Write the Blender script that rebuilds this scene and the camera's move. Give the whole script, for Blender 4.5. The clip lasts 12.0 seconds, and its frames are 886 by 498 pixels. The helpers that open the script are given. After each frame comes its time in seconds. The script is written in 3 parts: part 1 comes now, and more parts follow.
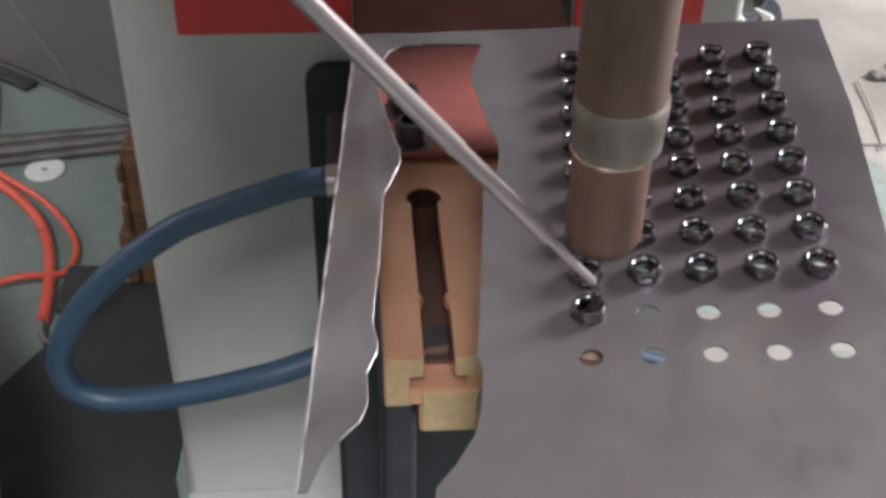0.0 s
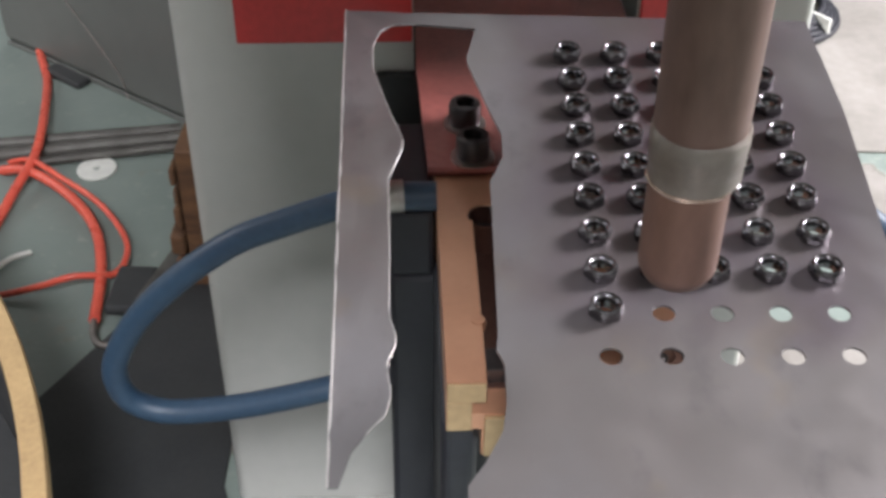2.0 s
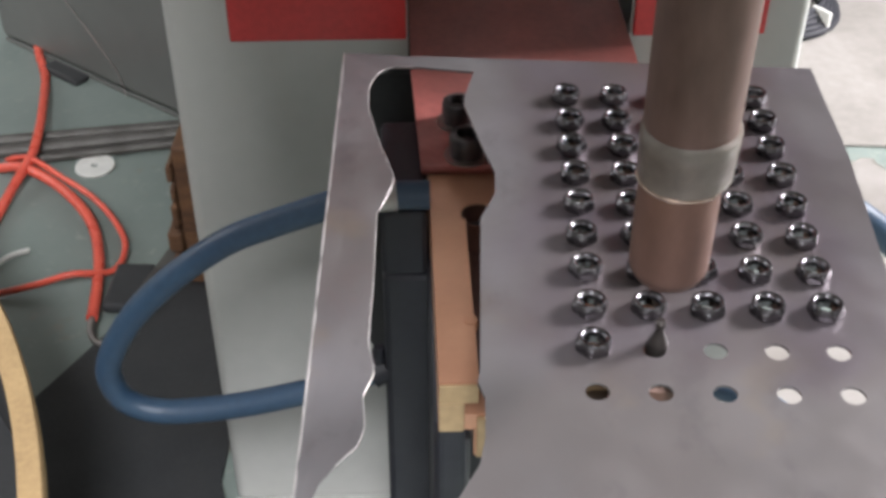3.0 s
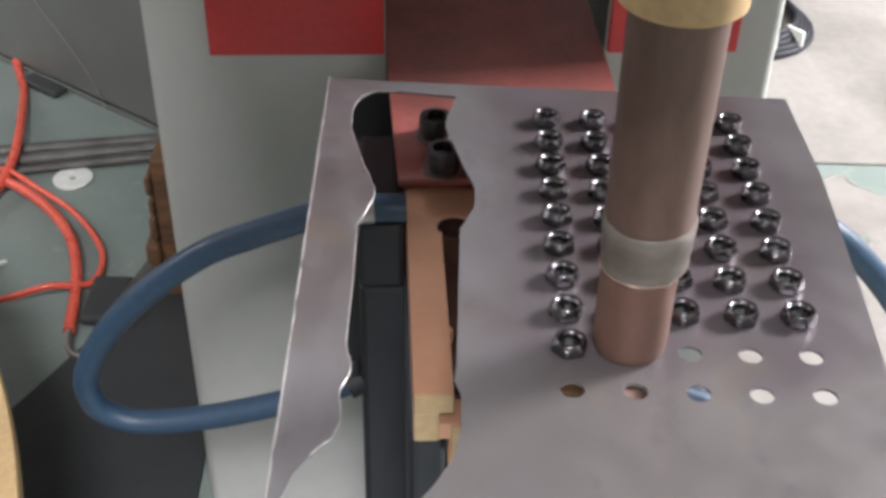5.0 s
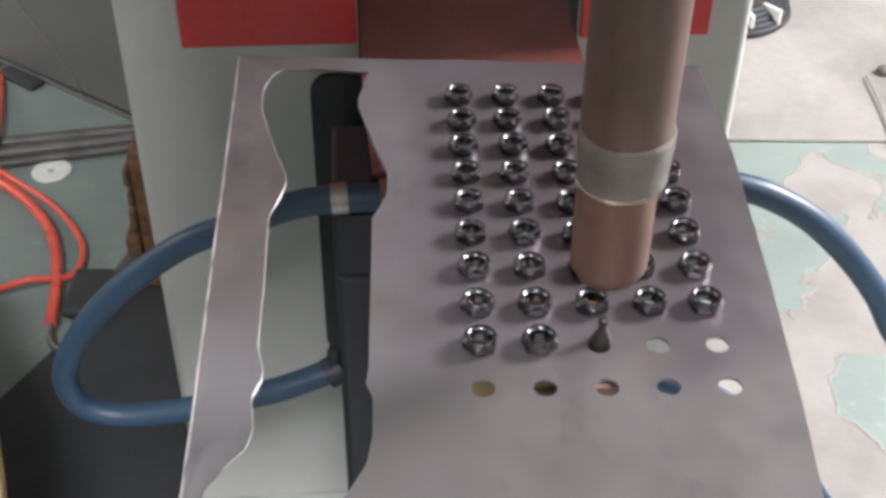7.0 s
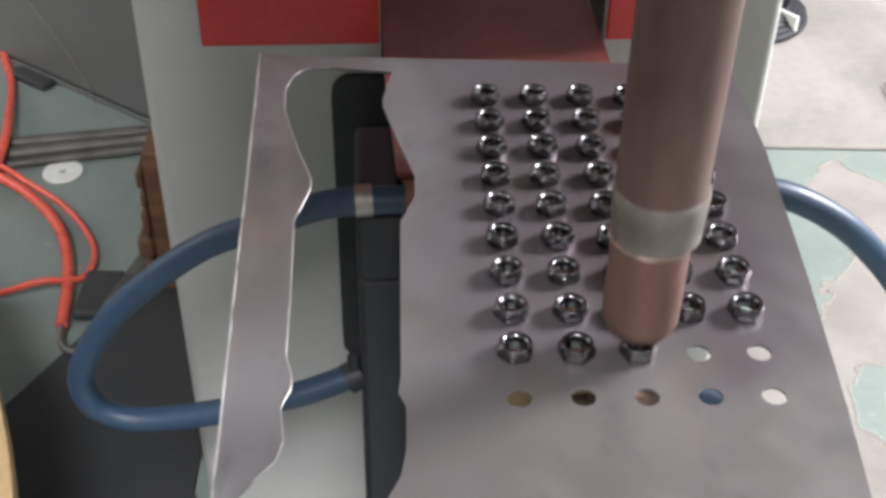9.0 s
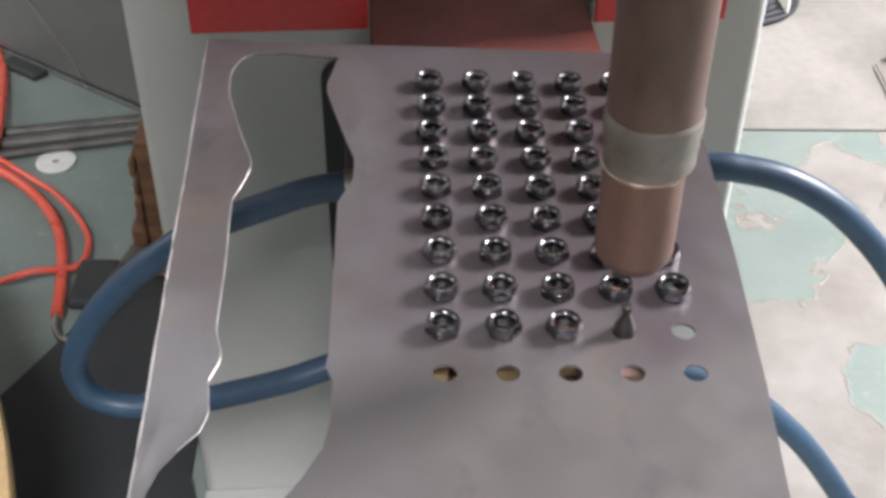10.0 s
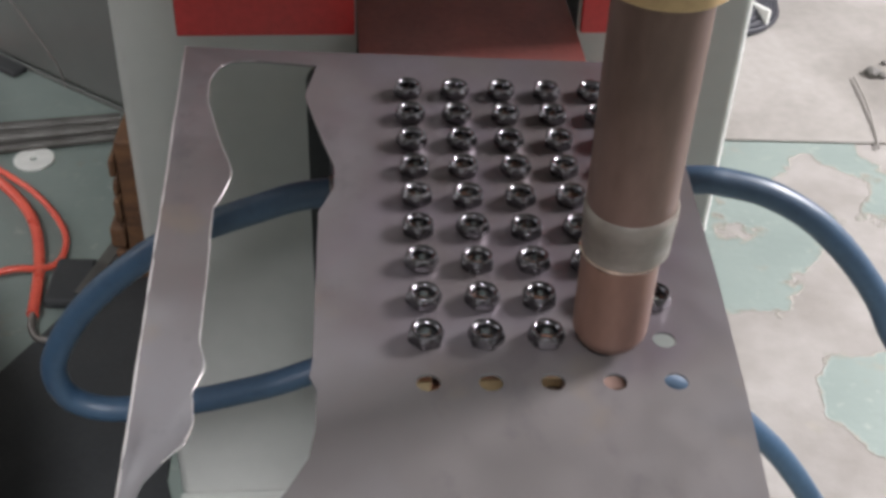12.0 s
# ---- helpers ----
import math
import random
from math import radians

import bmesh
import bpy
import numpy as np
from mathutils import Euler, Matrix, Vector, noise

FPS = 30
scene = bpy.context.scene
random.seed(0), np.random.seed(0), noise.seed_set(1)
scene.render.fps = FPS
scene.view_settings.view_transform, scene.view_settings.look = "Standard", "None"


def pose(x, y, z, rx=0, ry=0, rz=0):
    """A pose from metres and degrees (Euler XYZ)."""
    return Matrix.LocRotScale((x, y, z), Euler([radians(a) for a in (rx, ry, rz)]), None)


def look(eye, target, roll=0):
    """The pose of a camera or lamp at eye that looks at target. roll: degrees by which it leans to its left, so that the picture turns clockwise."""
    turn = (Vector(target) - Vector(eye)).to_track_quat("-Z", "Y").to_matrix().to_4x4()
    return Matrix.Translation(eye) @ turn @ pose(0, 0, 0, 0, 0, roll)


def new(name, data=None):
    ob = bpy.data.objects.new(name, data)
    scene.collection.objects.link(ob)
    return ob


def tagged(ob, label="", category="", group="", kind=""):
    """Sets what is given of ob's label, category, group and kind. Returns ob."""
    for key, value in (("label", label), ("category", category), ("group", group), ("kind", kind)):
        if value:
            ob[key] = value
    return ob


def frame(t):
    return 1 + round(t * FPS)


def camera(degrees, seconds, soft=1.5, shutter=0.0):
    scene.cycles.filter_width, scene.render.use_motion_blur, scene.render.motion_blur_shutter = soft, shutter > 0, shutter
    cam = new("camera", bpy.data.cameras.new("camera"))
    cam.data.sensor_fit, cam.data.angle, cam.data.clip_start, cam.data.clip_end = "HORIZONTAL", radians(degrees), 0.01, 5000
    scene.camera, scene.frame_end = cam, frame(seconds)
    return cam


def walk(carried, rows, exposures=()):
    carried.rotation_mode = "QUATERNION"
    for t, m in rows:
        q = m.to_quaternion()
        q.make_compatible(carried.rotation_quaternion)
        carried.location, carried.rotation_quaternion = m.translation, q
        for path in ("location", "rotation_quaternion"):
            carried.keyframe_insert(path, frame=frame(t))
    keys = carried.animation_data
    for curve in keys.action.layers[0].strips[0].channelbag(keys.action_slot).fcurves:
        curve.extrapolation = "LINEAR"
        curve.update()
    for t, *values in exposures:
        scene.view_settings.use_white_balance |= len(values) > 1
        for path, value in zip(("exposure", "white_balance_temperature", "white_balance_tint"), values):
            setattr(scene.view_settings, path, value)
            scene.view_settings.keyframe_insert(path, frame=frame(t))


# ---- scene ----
# ---------------------------------------------------------------- camera
cam = camera(40.26, 12.0, soft=3.5, shutter=0.4)
CAM = [
    (0, -0.0701, -0.3887, 0.3367, 52.45, -0.89, -0.10),
    (0.4, -0.0698, -0.3958, 0.3422, 52.27, -1.24, -0.34),
    (1, -0.0647, -0.3878, 0.3374, 52.08, -1.73, 0.22),
    (1.5, -0.0918, -0.3791, 0.3305, 52.15, -1.72, 1.40),
    (2, -0.0814, -0.3719, 0.3403, 52.10, -0.39, 1.95),
    (2.5, -0.0849, -0.3683, 0.3425, 52.33, -0.26, 2.36),
    (3, -0.0763, -0.3676, 0.3408, 51.80, -0.13, 1.94),
    (3.5, -0.0708, -0.3734, 0.3451, 51.57, -0.24, 1.38),
    (5.5, -0.0808, -0.3756, 0.3443, 52.73, -1.21, 1.61),
    (6, -0.0886, -0.3621, 0.3399, 51.90, -1.22, 2.27),
    (6.5, -0.0865, -0.3627, 0.3403, 51.51, -1.14, 1.99),
    (7, -0.0687, -0.3752, 0.3491, 51.72, -0.48, 0.09),
    (7.5, -0.0743, -0.3780, 0.3442, 52.07, -1.08, -0.16),
    (9.5, -0.0805, -0.3633, 0.3395, 51.94, -0.68, 0.68),
    (10, -0.0765, -0.3685, 0.3402, 51.37, -0.35, 0.05),
    (10.5, -0.0692, -0.3752, 0.3470, 51.53, -0.15, -0.89),
    (11, -0.0712, -0.3717, 0.3406, 51.83, -0.88, -1.16),
    (11.5, -0.0744, -0.3714, 0.3435, 51.49, -1.63, -0.88),
    (12, -0.0817, -0.3677, 0.3435, 51.48, -1.85, -0.30),
]
walk(cam, [(t, pose(x, y, z, rx, ry, rz)) for t, x, y, z, rx, ry, rz in CAM],
     exposures=[(0.0, -0.25), (0.5, -0.1), (1.0, 0.05), (1.6, 0.12), (2.2, 0.03), (3.0, 0.08), (3.5, 0.08), (5.5, 0.12), (6.0, 0.04), (7.0, 0.07), (7.5, 0.0), (9.5, 0.08), (10.4, 0.03), (11.0, -0.2), (12.0, -0.22)])

# ---------------------------------------------------------------- light
FLOOR = -0.478
world = bpy.data.worlds.new("daylight")
scene.world = world
world.use_nodes = True
wn = world.node_tree.nodes
sky = wn.new("ShaderNodeTexSky")
sky.sky_type, sky.sun_disc = "NISHITA", False
sky.sun_elevation, sky.sun_rotation = radians(40), radians(70)
wn["Background"].inputs["Strength"].default_value = 0.10
world.node_tree.links.new(sky.outputs["Color"], wn["Background"].inputs["Color"])


def area_lamp(name, eye, target, w, h, watts, colour):
    """Rectangular area lamp inside the closed room, for daylight and added fill."""
    d = bpy.data.lights.new(name, "AREA")
    d.shape, d.size, d.size_y, d.energy, d.color = "RECTANGLE", w, h, watts, colour
    ob = new(name, d)
    ob.matrix_world = look(eye, target)
    return ob


area_lamp("door_daylight", (2.35, 1.12, 1.30), (0.1, 0.3, -0.2), 0.8, 0.7, 235, (1.0, 0.965, 1.01))
# unseen lamp, added to brighten the left floor and the cabinet
area_lamp("left_fill", (-2.5, 0.9, 1.0), (-0.4, 0.6, -0.4), 1.4, 1.0, 18, (0.97, 0.965, 1.01))
area_lamp("rear_daylight", (-0.95, 2.7, 2.0), (-0.15, 0.0, 0.0), 1.0, 0.9, 18, (0.97, 0.975, 1.01))
# unseen lamps in front, added to lift the lower panel and its right strip
area_lamp("high_front_fill", (-0.05, -2.0, 2.25), (-0.25, 0.4, -0.4), 0.8, 0.5, 128, (0.97, 0.965, 1.01))
area_lamp("side_fill", (2.3, -1.7, 1.1), (0.1, 0.335, -0.2), 1.2, 1.0, 9, (0.98, 0.97, 1.0))
area_lamp("back_fill", (-1.2, -3.0, 1.0), (-0.3, 0.5, -0.45), 2.6, 1.6, 5, (0.97, 0.965, 1.01))


# ---------------------------------------------------------------- materials
def material(name, colour, rough=0.5, metal=0.0, second=None, scale=8.0, detail=6.0, contrast=(0.35, 0.65),
             grain=0.06, grain_scale=220.0, bump=0.05, bump_scale=90.0, emit=0.0, rough_var=0.12, stretch=(1, 1, 1), coat=0.0, space="Object", per_object=0.0):
    m = bpy.data.materials.new(name)
    m.use_nodes = True
    n, l = m.node_tree.nodes, m.node_tree.links
    b = n["Principled BSDF"]
    co = n.new("ShaderNodeTexCoord")
    mp = n.new("ShaderNodeMapping")
    mp.inputs["Scale"].default_value = stretch
    l.new(co.outputs[space], mp.inputs["Vector"])

    def tex(s, d):
        t = n.new("ShaderNodeTexNoise")
        t.inputs["Scale"].default_value, t.inputs["Detail"].default_value = s, d
        l.new(mp.outputs["Vector"], t.inputs["Vector"])
        return t

    big, fine = tex(scale, detail), tex(grain_scale, 3.0)
    ramp = n.new("ShaderNodeValToRGB")
    ramp.color_ramp.elements[0].position, ramp.color_ramp.elements[1].position = contrast
    ramp.color_ramp.elements[0].color = (*colour, 1)
    ramp.color_ramp.elements[1].color = (*(second or [c * 0.82 for c in colour]), 1)
    l.new(big.outputs["Fac"], ramp.inputs["Fac"])
    mix = n.new("ShaderNodeMix")
    mix.data_type, mix.blend_type = "RGBA", "OVERLAY"
    mix.inputs["Factor"].default_value = min(1.0, grain * 4)
    l.new(ramp.outputs["Color"], mix.inputs[6])
    l.new(fine.outputs["Fac"], mix.inputs[7])
    out = mix.outputs[2]
    if per_object:
        info = n.new("ShaderNodeObjectInfo")
        hsv = n.new("ShaderNodeHueSaturation")
        rng = n.new("ShaderNodeMapRange")
        rng.inputs["To Min"].default_value, rng.inputs["To Max"].default_value = 1 - per_object, 1 + per_object
        l.new(info.outputs["Random"], rng.inputs["Value"])
        l.new(rng.outputs["Result"], hsv.inputs["Value"])
        l.new(out, hsv.inputs["Color"])
        out = hsv.outputs["Color"]
    l.new(out, b.inputs["Base Color"])
    rr = n.new("ShaderNodeMapRange")
    rr.inputs["To Min"].default_value, rr.inputs["To Max"].default_value = max(0.03, rough - rough_var), min(1, rough + rough_var)
    mid = tex(scale * 3.1, 4.0)
    l.new(mid.outputs["Fac"], rr.inputs["Value"])
    l.new(rr.outputs["Result"], b.inputs["Roughness"])
    b.inputs["Metallic"].default_value = metal
    b.inputs["Coat Weight"].default_value = coat
    if bump:
        bp = n.new("ShaderNodeBump")
        bp.inputs["Strength"].default_value, bp.inputs["Distance"].default_value = bump, 0.002
        bt = tex(bump_scale, 5.0)
        l.new(bt.outputs["Fac"], bp.inputs["Height"])
        l.new(bp.outputs["Normal"], b.inputs["Normal"])
    if emit:
        b.inputs["Emission Color"].default_value = (*colour, 1)
        b.inputs["Emission Strength"].default_value = emit
    return m


MAT = {
    "grey_paint": material("grey_paint", (0.47, 0.475, 0.45), 0.36, second=(0.42, 0.425, 0.40), scale=4, grain=0.015, grain_scale=60, bump=0.015, bump_scale=60, coat=0.1),
    "white_paint": material("white_paint", (0.66, 0.66, 0.62), 0.35, second=(0.58, 0.58, 0.54), scale=9),
    "red_paint": material("red_paint", (0.60, 0.042, 0.042), 0.42, second=(0.49, 0.036, 0.036), scale=12),
    "dull_copper": material("dull_copper", (0.35, 0.105, 0.090), 0.34, 0.1, second=(0.22, 0.072, 0.062), scale=22, contrast=(0.3, 0.7), bump=0.06),
    "copper": material("copper", (0.56, 0.305, 0.19), 0.36, 0.35, second=(0.47, 0.245, 0.15), scale=14, grain=0.02, bump=0.02, bump_scale=40),
    # copper with the shade of the slot in its colour
    "shaded_copper": material("shaded_copper", (0.13, 0.062, 0.045), 0.45, 0.3, second=(0.085, 0.042, 0.034), scale=30),
    "brass": material("brass", (0.46, 0.33, 0.185), 0.45, 0.2, second=(0.37, 0.26, 0.14), scale=30),
    "electrode": material("electrode", (0.180, 0.112, 0.090), 0.52, 0.35, second=(0.122, 0.074, 0.060), scale=18, contrast=(0.3, 0.72), stretch=(1, 1, 0.35), bump=0.06),
    "electrode_tip": material("electrode_tip", (0.19, 0.104, 0.076), 0.52, 0.35, second=(0.125, 0.070, 0.054), scale=30, stretch=(1, 1, 0.4), bump=0.06),
    "tape": material("tape", (0.19, 0.170, 0.148), 0.42, 0.15, second=(0.15, 0.122, 0.098), scale=38, contrast=(0.38, 0.64), bump=0.35, bump_scale=90),
    "dark_brass": material("dark_brass", (0.145, 0.108, 0.075), 0.5, 0.2, second=(0.095, 0.07, 0.052), scale=30),
    "ring_metal": material("ring_metal", (0.95, 0.74, 0.62), 0.24, 1.0, scale=60),
    "cabinet_grey": material("cabinet_grey", (0.15, 0.153, 0.142), 0.42, second=(0.122, 0.125, 0.116), scale=4, grain=0.015, grain_scale=60, bump=0.02, bump_scale=50),
    "cut_edge": material("cut_edge", (0.50, 0.48, 0.465), 0.42, 0.6, scale=60, bump=0),
    "old_steel": material("old_steel", (0.125, 0.12, 0.11), 0.55, 0.3, second=(0.07, 0.065, 0.058), scale=30),
    "nut_steel": material("nut_steel", (0.20, 0.193, 0.203), 0.25, 1.0, second=(0.12, 0.116, 0.124), scale=120, grain=0.02, bump=0.04, bump_scale=200, rough_var=0.06, per_object=0.2),
    "dark_steel": material("dark_steel", (0.07, 0.062, 0.058), 0.36, 0.7, second=(0.045, 0.04, 0.038), scale=80),
    "bolt_steel": material("bolt_steel", (0.055, 0.05, 0.055), 0.35, 0.7, second=(0.09, 0.08, 0.08), scale=70),
    "black_paint": material("black_paint", (0.013, 0.014, 0.020), 0.5, second=(0.020, 0.021, 0.027), scale=14, bump=0.06),
    "black_rubber": material("black_rubber", (0.028, 0.030, 0.032), 0.6, second=(0.042, 0.043, 0.043), scale=9, contrast=(0.35, 0.7), bump=0.12, bump_scale=40),
    "hose_blue": material("hose_blue", (0.024, 0.052, 0.094), 0.46, second=(0.032, 0.066, 0.112), scale=16, bump=0.08, bump_scale=140),
    "clamp_metal": material("clamp_metal", (0.38, 0.35, 0.33), 0.36, 0.9, second=(0.36, 0.33, 0.31), scale=60),
    "rod_steel": material("rod_steel", (0.46, 0.41, 0.405), 0.36, 0.6, second=(0.36, 0.315, 0.31), scale=60, stretch=(1, 1, 0.2)),
    "concrete": material("concrete", (0.258, 0.242, 0.222), 0.8, second=(0.135, 0.124, 0.108), scale=5, detail=9, grain=0.04, grain_scale=70, contrast=(0.42, 0.74), bump=0.12, bump_scale=40),
    "rust_wood": material("rust_wood", (0.17, 0.085, 0.04), 0.75, second=(0.09, 0.045, 0.025), scale=34, bump=0.3, stretch=(1, 1, 3)),
    "tan_board": material("tan_board", (0.58, 0.40, 0.20), 0.6, second=(0.50, 0.34, 0.17), scale=16),
    "red_cable": material("red_cable", (0.74, 0.12, 0.075), 0.3, second=(0.62, 0.09, 0.06), scale=30),
    "washer_white": material("washer_white", (0.72, 0.72, 0.68), 0.5, second=(0.62, 0.62, 0.58), scale=60),
    "plaster": material("plaster", (0.55, 0.54, 0.50), 0.85, second=(0.48, 0.47, 0.44), scale=2),
    "glow": material("glow", (1.0, 0.20, 0.07), 0.5, emit=38.0, bump=0),
}


# ---------------------------------------------------------------- building helpers
def link_mesh(name, bm, mat, parent=None, label="", smooth=False, m=None):
    me = bpy.data.meshes.new(name)
    bmesh.ops.recalc_face_normals(bm, faces=bm.faces)
    bm.to_mesh(me)
    bm.free()
    if smooth:
        for p in me.polygons:
            p.use_smooth = True
        me.set_sharp_from_angle(angle=radians(35))
    me.materials.append(MAT[mat])
    ob = new(name, me)
    if parent:
        ob.parent = parent
    if m is not None:
        ob.matrix_basis = m
    if label:
        ob["label"] = label
    return ob


def empty(name, label, category, m=None, group="", kind=""):
    e = new(name)
    e.empty_display_size = 0.02
    if m is not None:
        e.matrix_basis = m
    return tagged(e, label, category, group, kind)


def box(x0, x1, y0, y1, z0, z1, bevel=0.002, segments=2):
    bm = bmesh.new()
    bmesh.ops.create_cube(bm, size=1, matrix=Matrix.Translation(((x0 + x1) / 2, (y0 + y1) / 2, (z0 + z1) / 2)) @ Matrix.Diagonal((x1 - x0, y1 - y0, z1 - z0, 1)))
    if bevel:
        bmesh.ops.bevel(bm, geom=bm.edges[:], offset=bevel, segments=segments, affect="EDGES", profile=0.5)
    return bm


def lathe(profile, steps=48, closed=False):
    """A body of revolution about z from (radius, z) pairs."""
    bm = bmesh.new()
    rings = []
    for r, z in profile:
        rings.append([bm.verts.new((r * math.cos(a), r * math.sin(a), z)) for a in (2 * math.pi * i / steps for i in range(steps))])
    pairs = list(zip(rings, rings[1:])) + ([(rings[-1], rings[0])] if closed else [])
    for a, b in pairs:
        for i in range(steps):
            j = (i + 1) % steps
            bm.faces.new((a[i], a[j], b[j], b[i]))
    if not closed:
        bm.faces.new(rings[0][::-1])
        bm.faces.new(rings[-1])
    return bm


def spline(points, per=8):
    """Points along a smooth line through the given ones."""
    pts = [Vector(p) for p in points]
    out = []
    for i in range(len(pts) - 1):
        a, b, c, d = pts[max(i - 1, 0)], pts[i], pts[i + 1], pts[min(i + 2, len(pts) - 1)]
        for k in range(per):
            t = k / per
            out.append(0.5 * (2 * b + (c - a) * t + (2 * a - 5 * b + 4 * c - d) * t * t + (3 * b - a - 3 * c + d) * t ** 3))
    return out + [pts[-1]]


def tube(points, radius, sides=16, per=8, cap=True):
    line = spline(points, per)
    bm = bmesh.new()
    rings, up = [], Vector((0.13, 0.98, 0.2))
    for i, p in enumerate(line):
        d = (line[min(i + 1, len(line) - 1)] - line[max(i - 1, 0)]).normalized()
        u = (up - d * up.dot(d)).normalized()
        v = d.cross(u)
        up = u
        rings.append([bm.verts.new(p + radius * (math.cos(a) * u + math.sin(a) * v)) for a in (2 * math.pi * k / sides for k in range(sides))])
    for a, b in zip(rings, rings[1:]):
        for i in range(sides):
            j = (i + 1) % sides
            bm.faces.new((a[i], a[j], b[j], b[i]))
    if cap:
        bm.faces.new(rings[0][::-1])
        bm.faces.new(rings[-1])
    return bm


def flat_cut(outer, holes, thickness, z_top):
    """A sheet with cut-outs as a bmesh."""
    cu = bpy.data.curves.new("cut", "CURVE")
    cu.dimensions, cu.fill_mode, cu.extrude = "2D", "BOTH", thickness / 2
    for ring in [outer] + holes:
        s = cu.splines.new("POLY")
        s.points.add(len(ring) - 1)
        for p, (x, y) in zip(s.points, ring):
            p.co = (x, y, 0, 1)
        s.use_cyclic_u = True
    tmp = bpy.data.objects.new("cut", cu)
    me = tmp.to_mesh()
    bm = bmesh.new()
    bm.from_mesh(me)
    tmp.to_mesh_clear()
    bpy.data.objects.remove(tmp)
    bpy.data.curves.remove(cu)
    bmesh.ops.remove_doubles(bm, verts=bm.verts, dist=1e-6)
    bmesh.ops.translate(bm, verts=bm.verts, vec=(0, 0, z_top - thickness / 2))
    return bm


def circle(x, y, r, n=20):
    return [(x + r * math.cos(2 * math.pi * i / n), y + r * math.sin(2 * math.pi * i / n)) for i in range(n)]


# ---------------------------------------------------------------- the setting
def peeling_floor():
    """Green floor paint that has flaked off the concrete in sharp-edged patches, more so towards the door side."""
    m = bpy.data.materials.new("peeling_floor")
    m.use_nodes = True
    n, l = m.node_tree.nodes, m.node_tree.links
    b = n["Principled BSDF"]
    co = n.new("ShaderNodeTexCoord")

    def tex(s, d, rough=0.5, off=(0, 0, 0)):
        mp = n.new("ShaderNodeMapping")
        mp.inputs["Location"].default_value = off
        t = n.new("ShaderNodeTexNoise")
        t.inputs["Scale"].default_value, t.inputs["Detail"].default_value, t.inputs["Roughness"].default_value = s, d, rough
        l.new(co.outputs["Object"], mp.inputs["Vector"])
        l.new(mp.outputs["Vector"], t.inputs["Vector"])
        return t.outputs["Fac"]

    def ramp(fac, a, b_, ca, cb):
        r = n.new("ShaderNodeValToRGB")
        r.color_ramp.elements[0].position, r.color_ramp.elements[1].position = a, b_
        r.color_ramp.elements[0].color, r.color_ramp.elements[1].color = (*ca, 1), (*cb, 1)
        l.new(fac, r.inputs["Fac"])
        return r.outputs["Color"]

    def mix(f, a, b_):
        x = n.new("ShaderNodeMix")
        x.data_type = "RGBA"
        l.new(f, x.inputs[0])
        l.new(a, x.inputs[6])
        l.new(b_, x.inputs[7])
        return x.outputs[2]

    def calc(op, a, b_):
        x = n.new("ShaderNodeMath")
        x.operation = op
        for k, v in ((0, a), (1, b_)):
            if isinstance(v, float):
                x.inputs[k].default_value = v
            else:
                l.new(v, x.inputs[k])
        return x.outputs[0]

    sep = n.new("ShaderNodeSeparateXYZ")
    l.new(co.outputs["Object"], sep.inputs[0])
    bias = n.new("ShaderNodeMapRange")
    bias.inputs["From Min"].default_value, bias.inputs["From Max"].default_value = -0.2, 0.35
    bias.inputs["To Min"].default_value, bias.inputs["To Max"].default_value = -0.17, -0.085
    l.new(sep.outputs["X"], bias.inputs["Value"])
    # worn places, where feet and wheels have taken the paint off
    worn = bias.outputs["Result"]
    for x, y, r, depth in WORN:
        far = n.new("ShaderNodeVectorMath")
        far.operation = "DISTANCE"
        far.inputs[1].default_value = (x, y, FLOOR)
        l.new(co.outputs["Object"], far.inputs[0])
        fade = n.new("ShaderNodeMapRange")
        fade.inputs["From Min"].default_value, fade.inputs["From Max"].default_value = 0.0, r
        fade.inputs["To Min"].default_value, fade.inputs["To Max"].default_value = depth, 0.0
        l.new(far.outputs["Value"], fade.inputs["Value"])
        worn = calc("ADD", worn, fade.outputs["Result"])
    flake = calc("ADD", tex(5.2, 7.0, 0.56, PEEL), worn)
    mask = ramp(flake, 0.500, 0.507, (0, 0, 0), (1, 1, 1))
    rim = ramp(flake, 0.478, 0.500, (0, 0, 0), (1, 1, 1))
    green = ramp(tex(9, 6.0), 0.3, 0.75, (0.205, 0.243, 0.222), (0.165, 0.200, 0.185))
    green = mix(ramp(tex(70, 4.0), 0.60, 0.72, (0, 0, 0), (0.5, 0.5, 0.5)), green, ramp(tex(20, 3.0), 0.4, 0.6, (0.20, 0.24, 0.21), (0.30, 0.33, 0.29)))
    bare = ramp(tex(14, 8.0, 0.6), 0.3, 0.75, (0.262, 0.247, 0.230), (0.175, 0.160, 0.143))
    grime = ramp(tex(30, 4.0), 0.3, 0.7, (0.16, 0.155, 0.13), (0.27, 0.25, 0.21))
    fray = ramp(flake, 0.487, 0.500, (0, 0, 0), (1, 1, 1))
    col = mix(mask, mix(fray, green, grime), bare)
    col = mix(ramp(tex(26, 6.0, 0.7), 0.60, 0.70, (0, 0, 0), (0.55, 0.55, 0.55)), col, grime)
    l.new(col, b.inputs["Base Color"])
    rr = n.new("ShaderNodeMapRange")
    rr.inputs["To Min"].default_value, rr.inputs["To Max"].default_value = 0.38, 0.85
    l.new(mask, rr.inputs["Value"])
    l.new(rr.outputs["Result"], b.inputs["Roughness"])
    h = calc("ADD", calc("MULTIPLY", mask, -1.0), calc("MULTIPLY", rim, 0.35))
    h = calc("ADD", h, calc("MULTIPLY", tex(90, 5.0), 0.35))
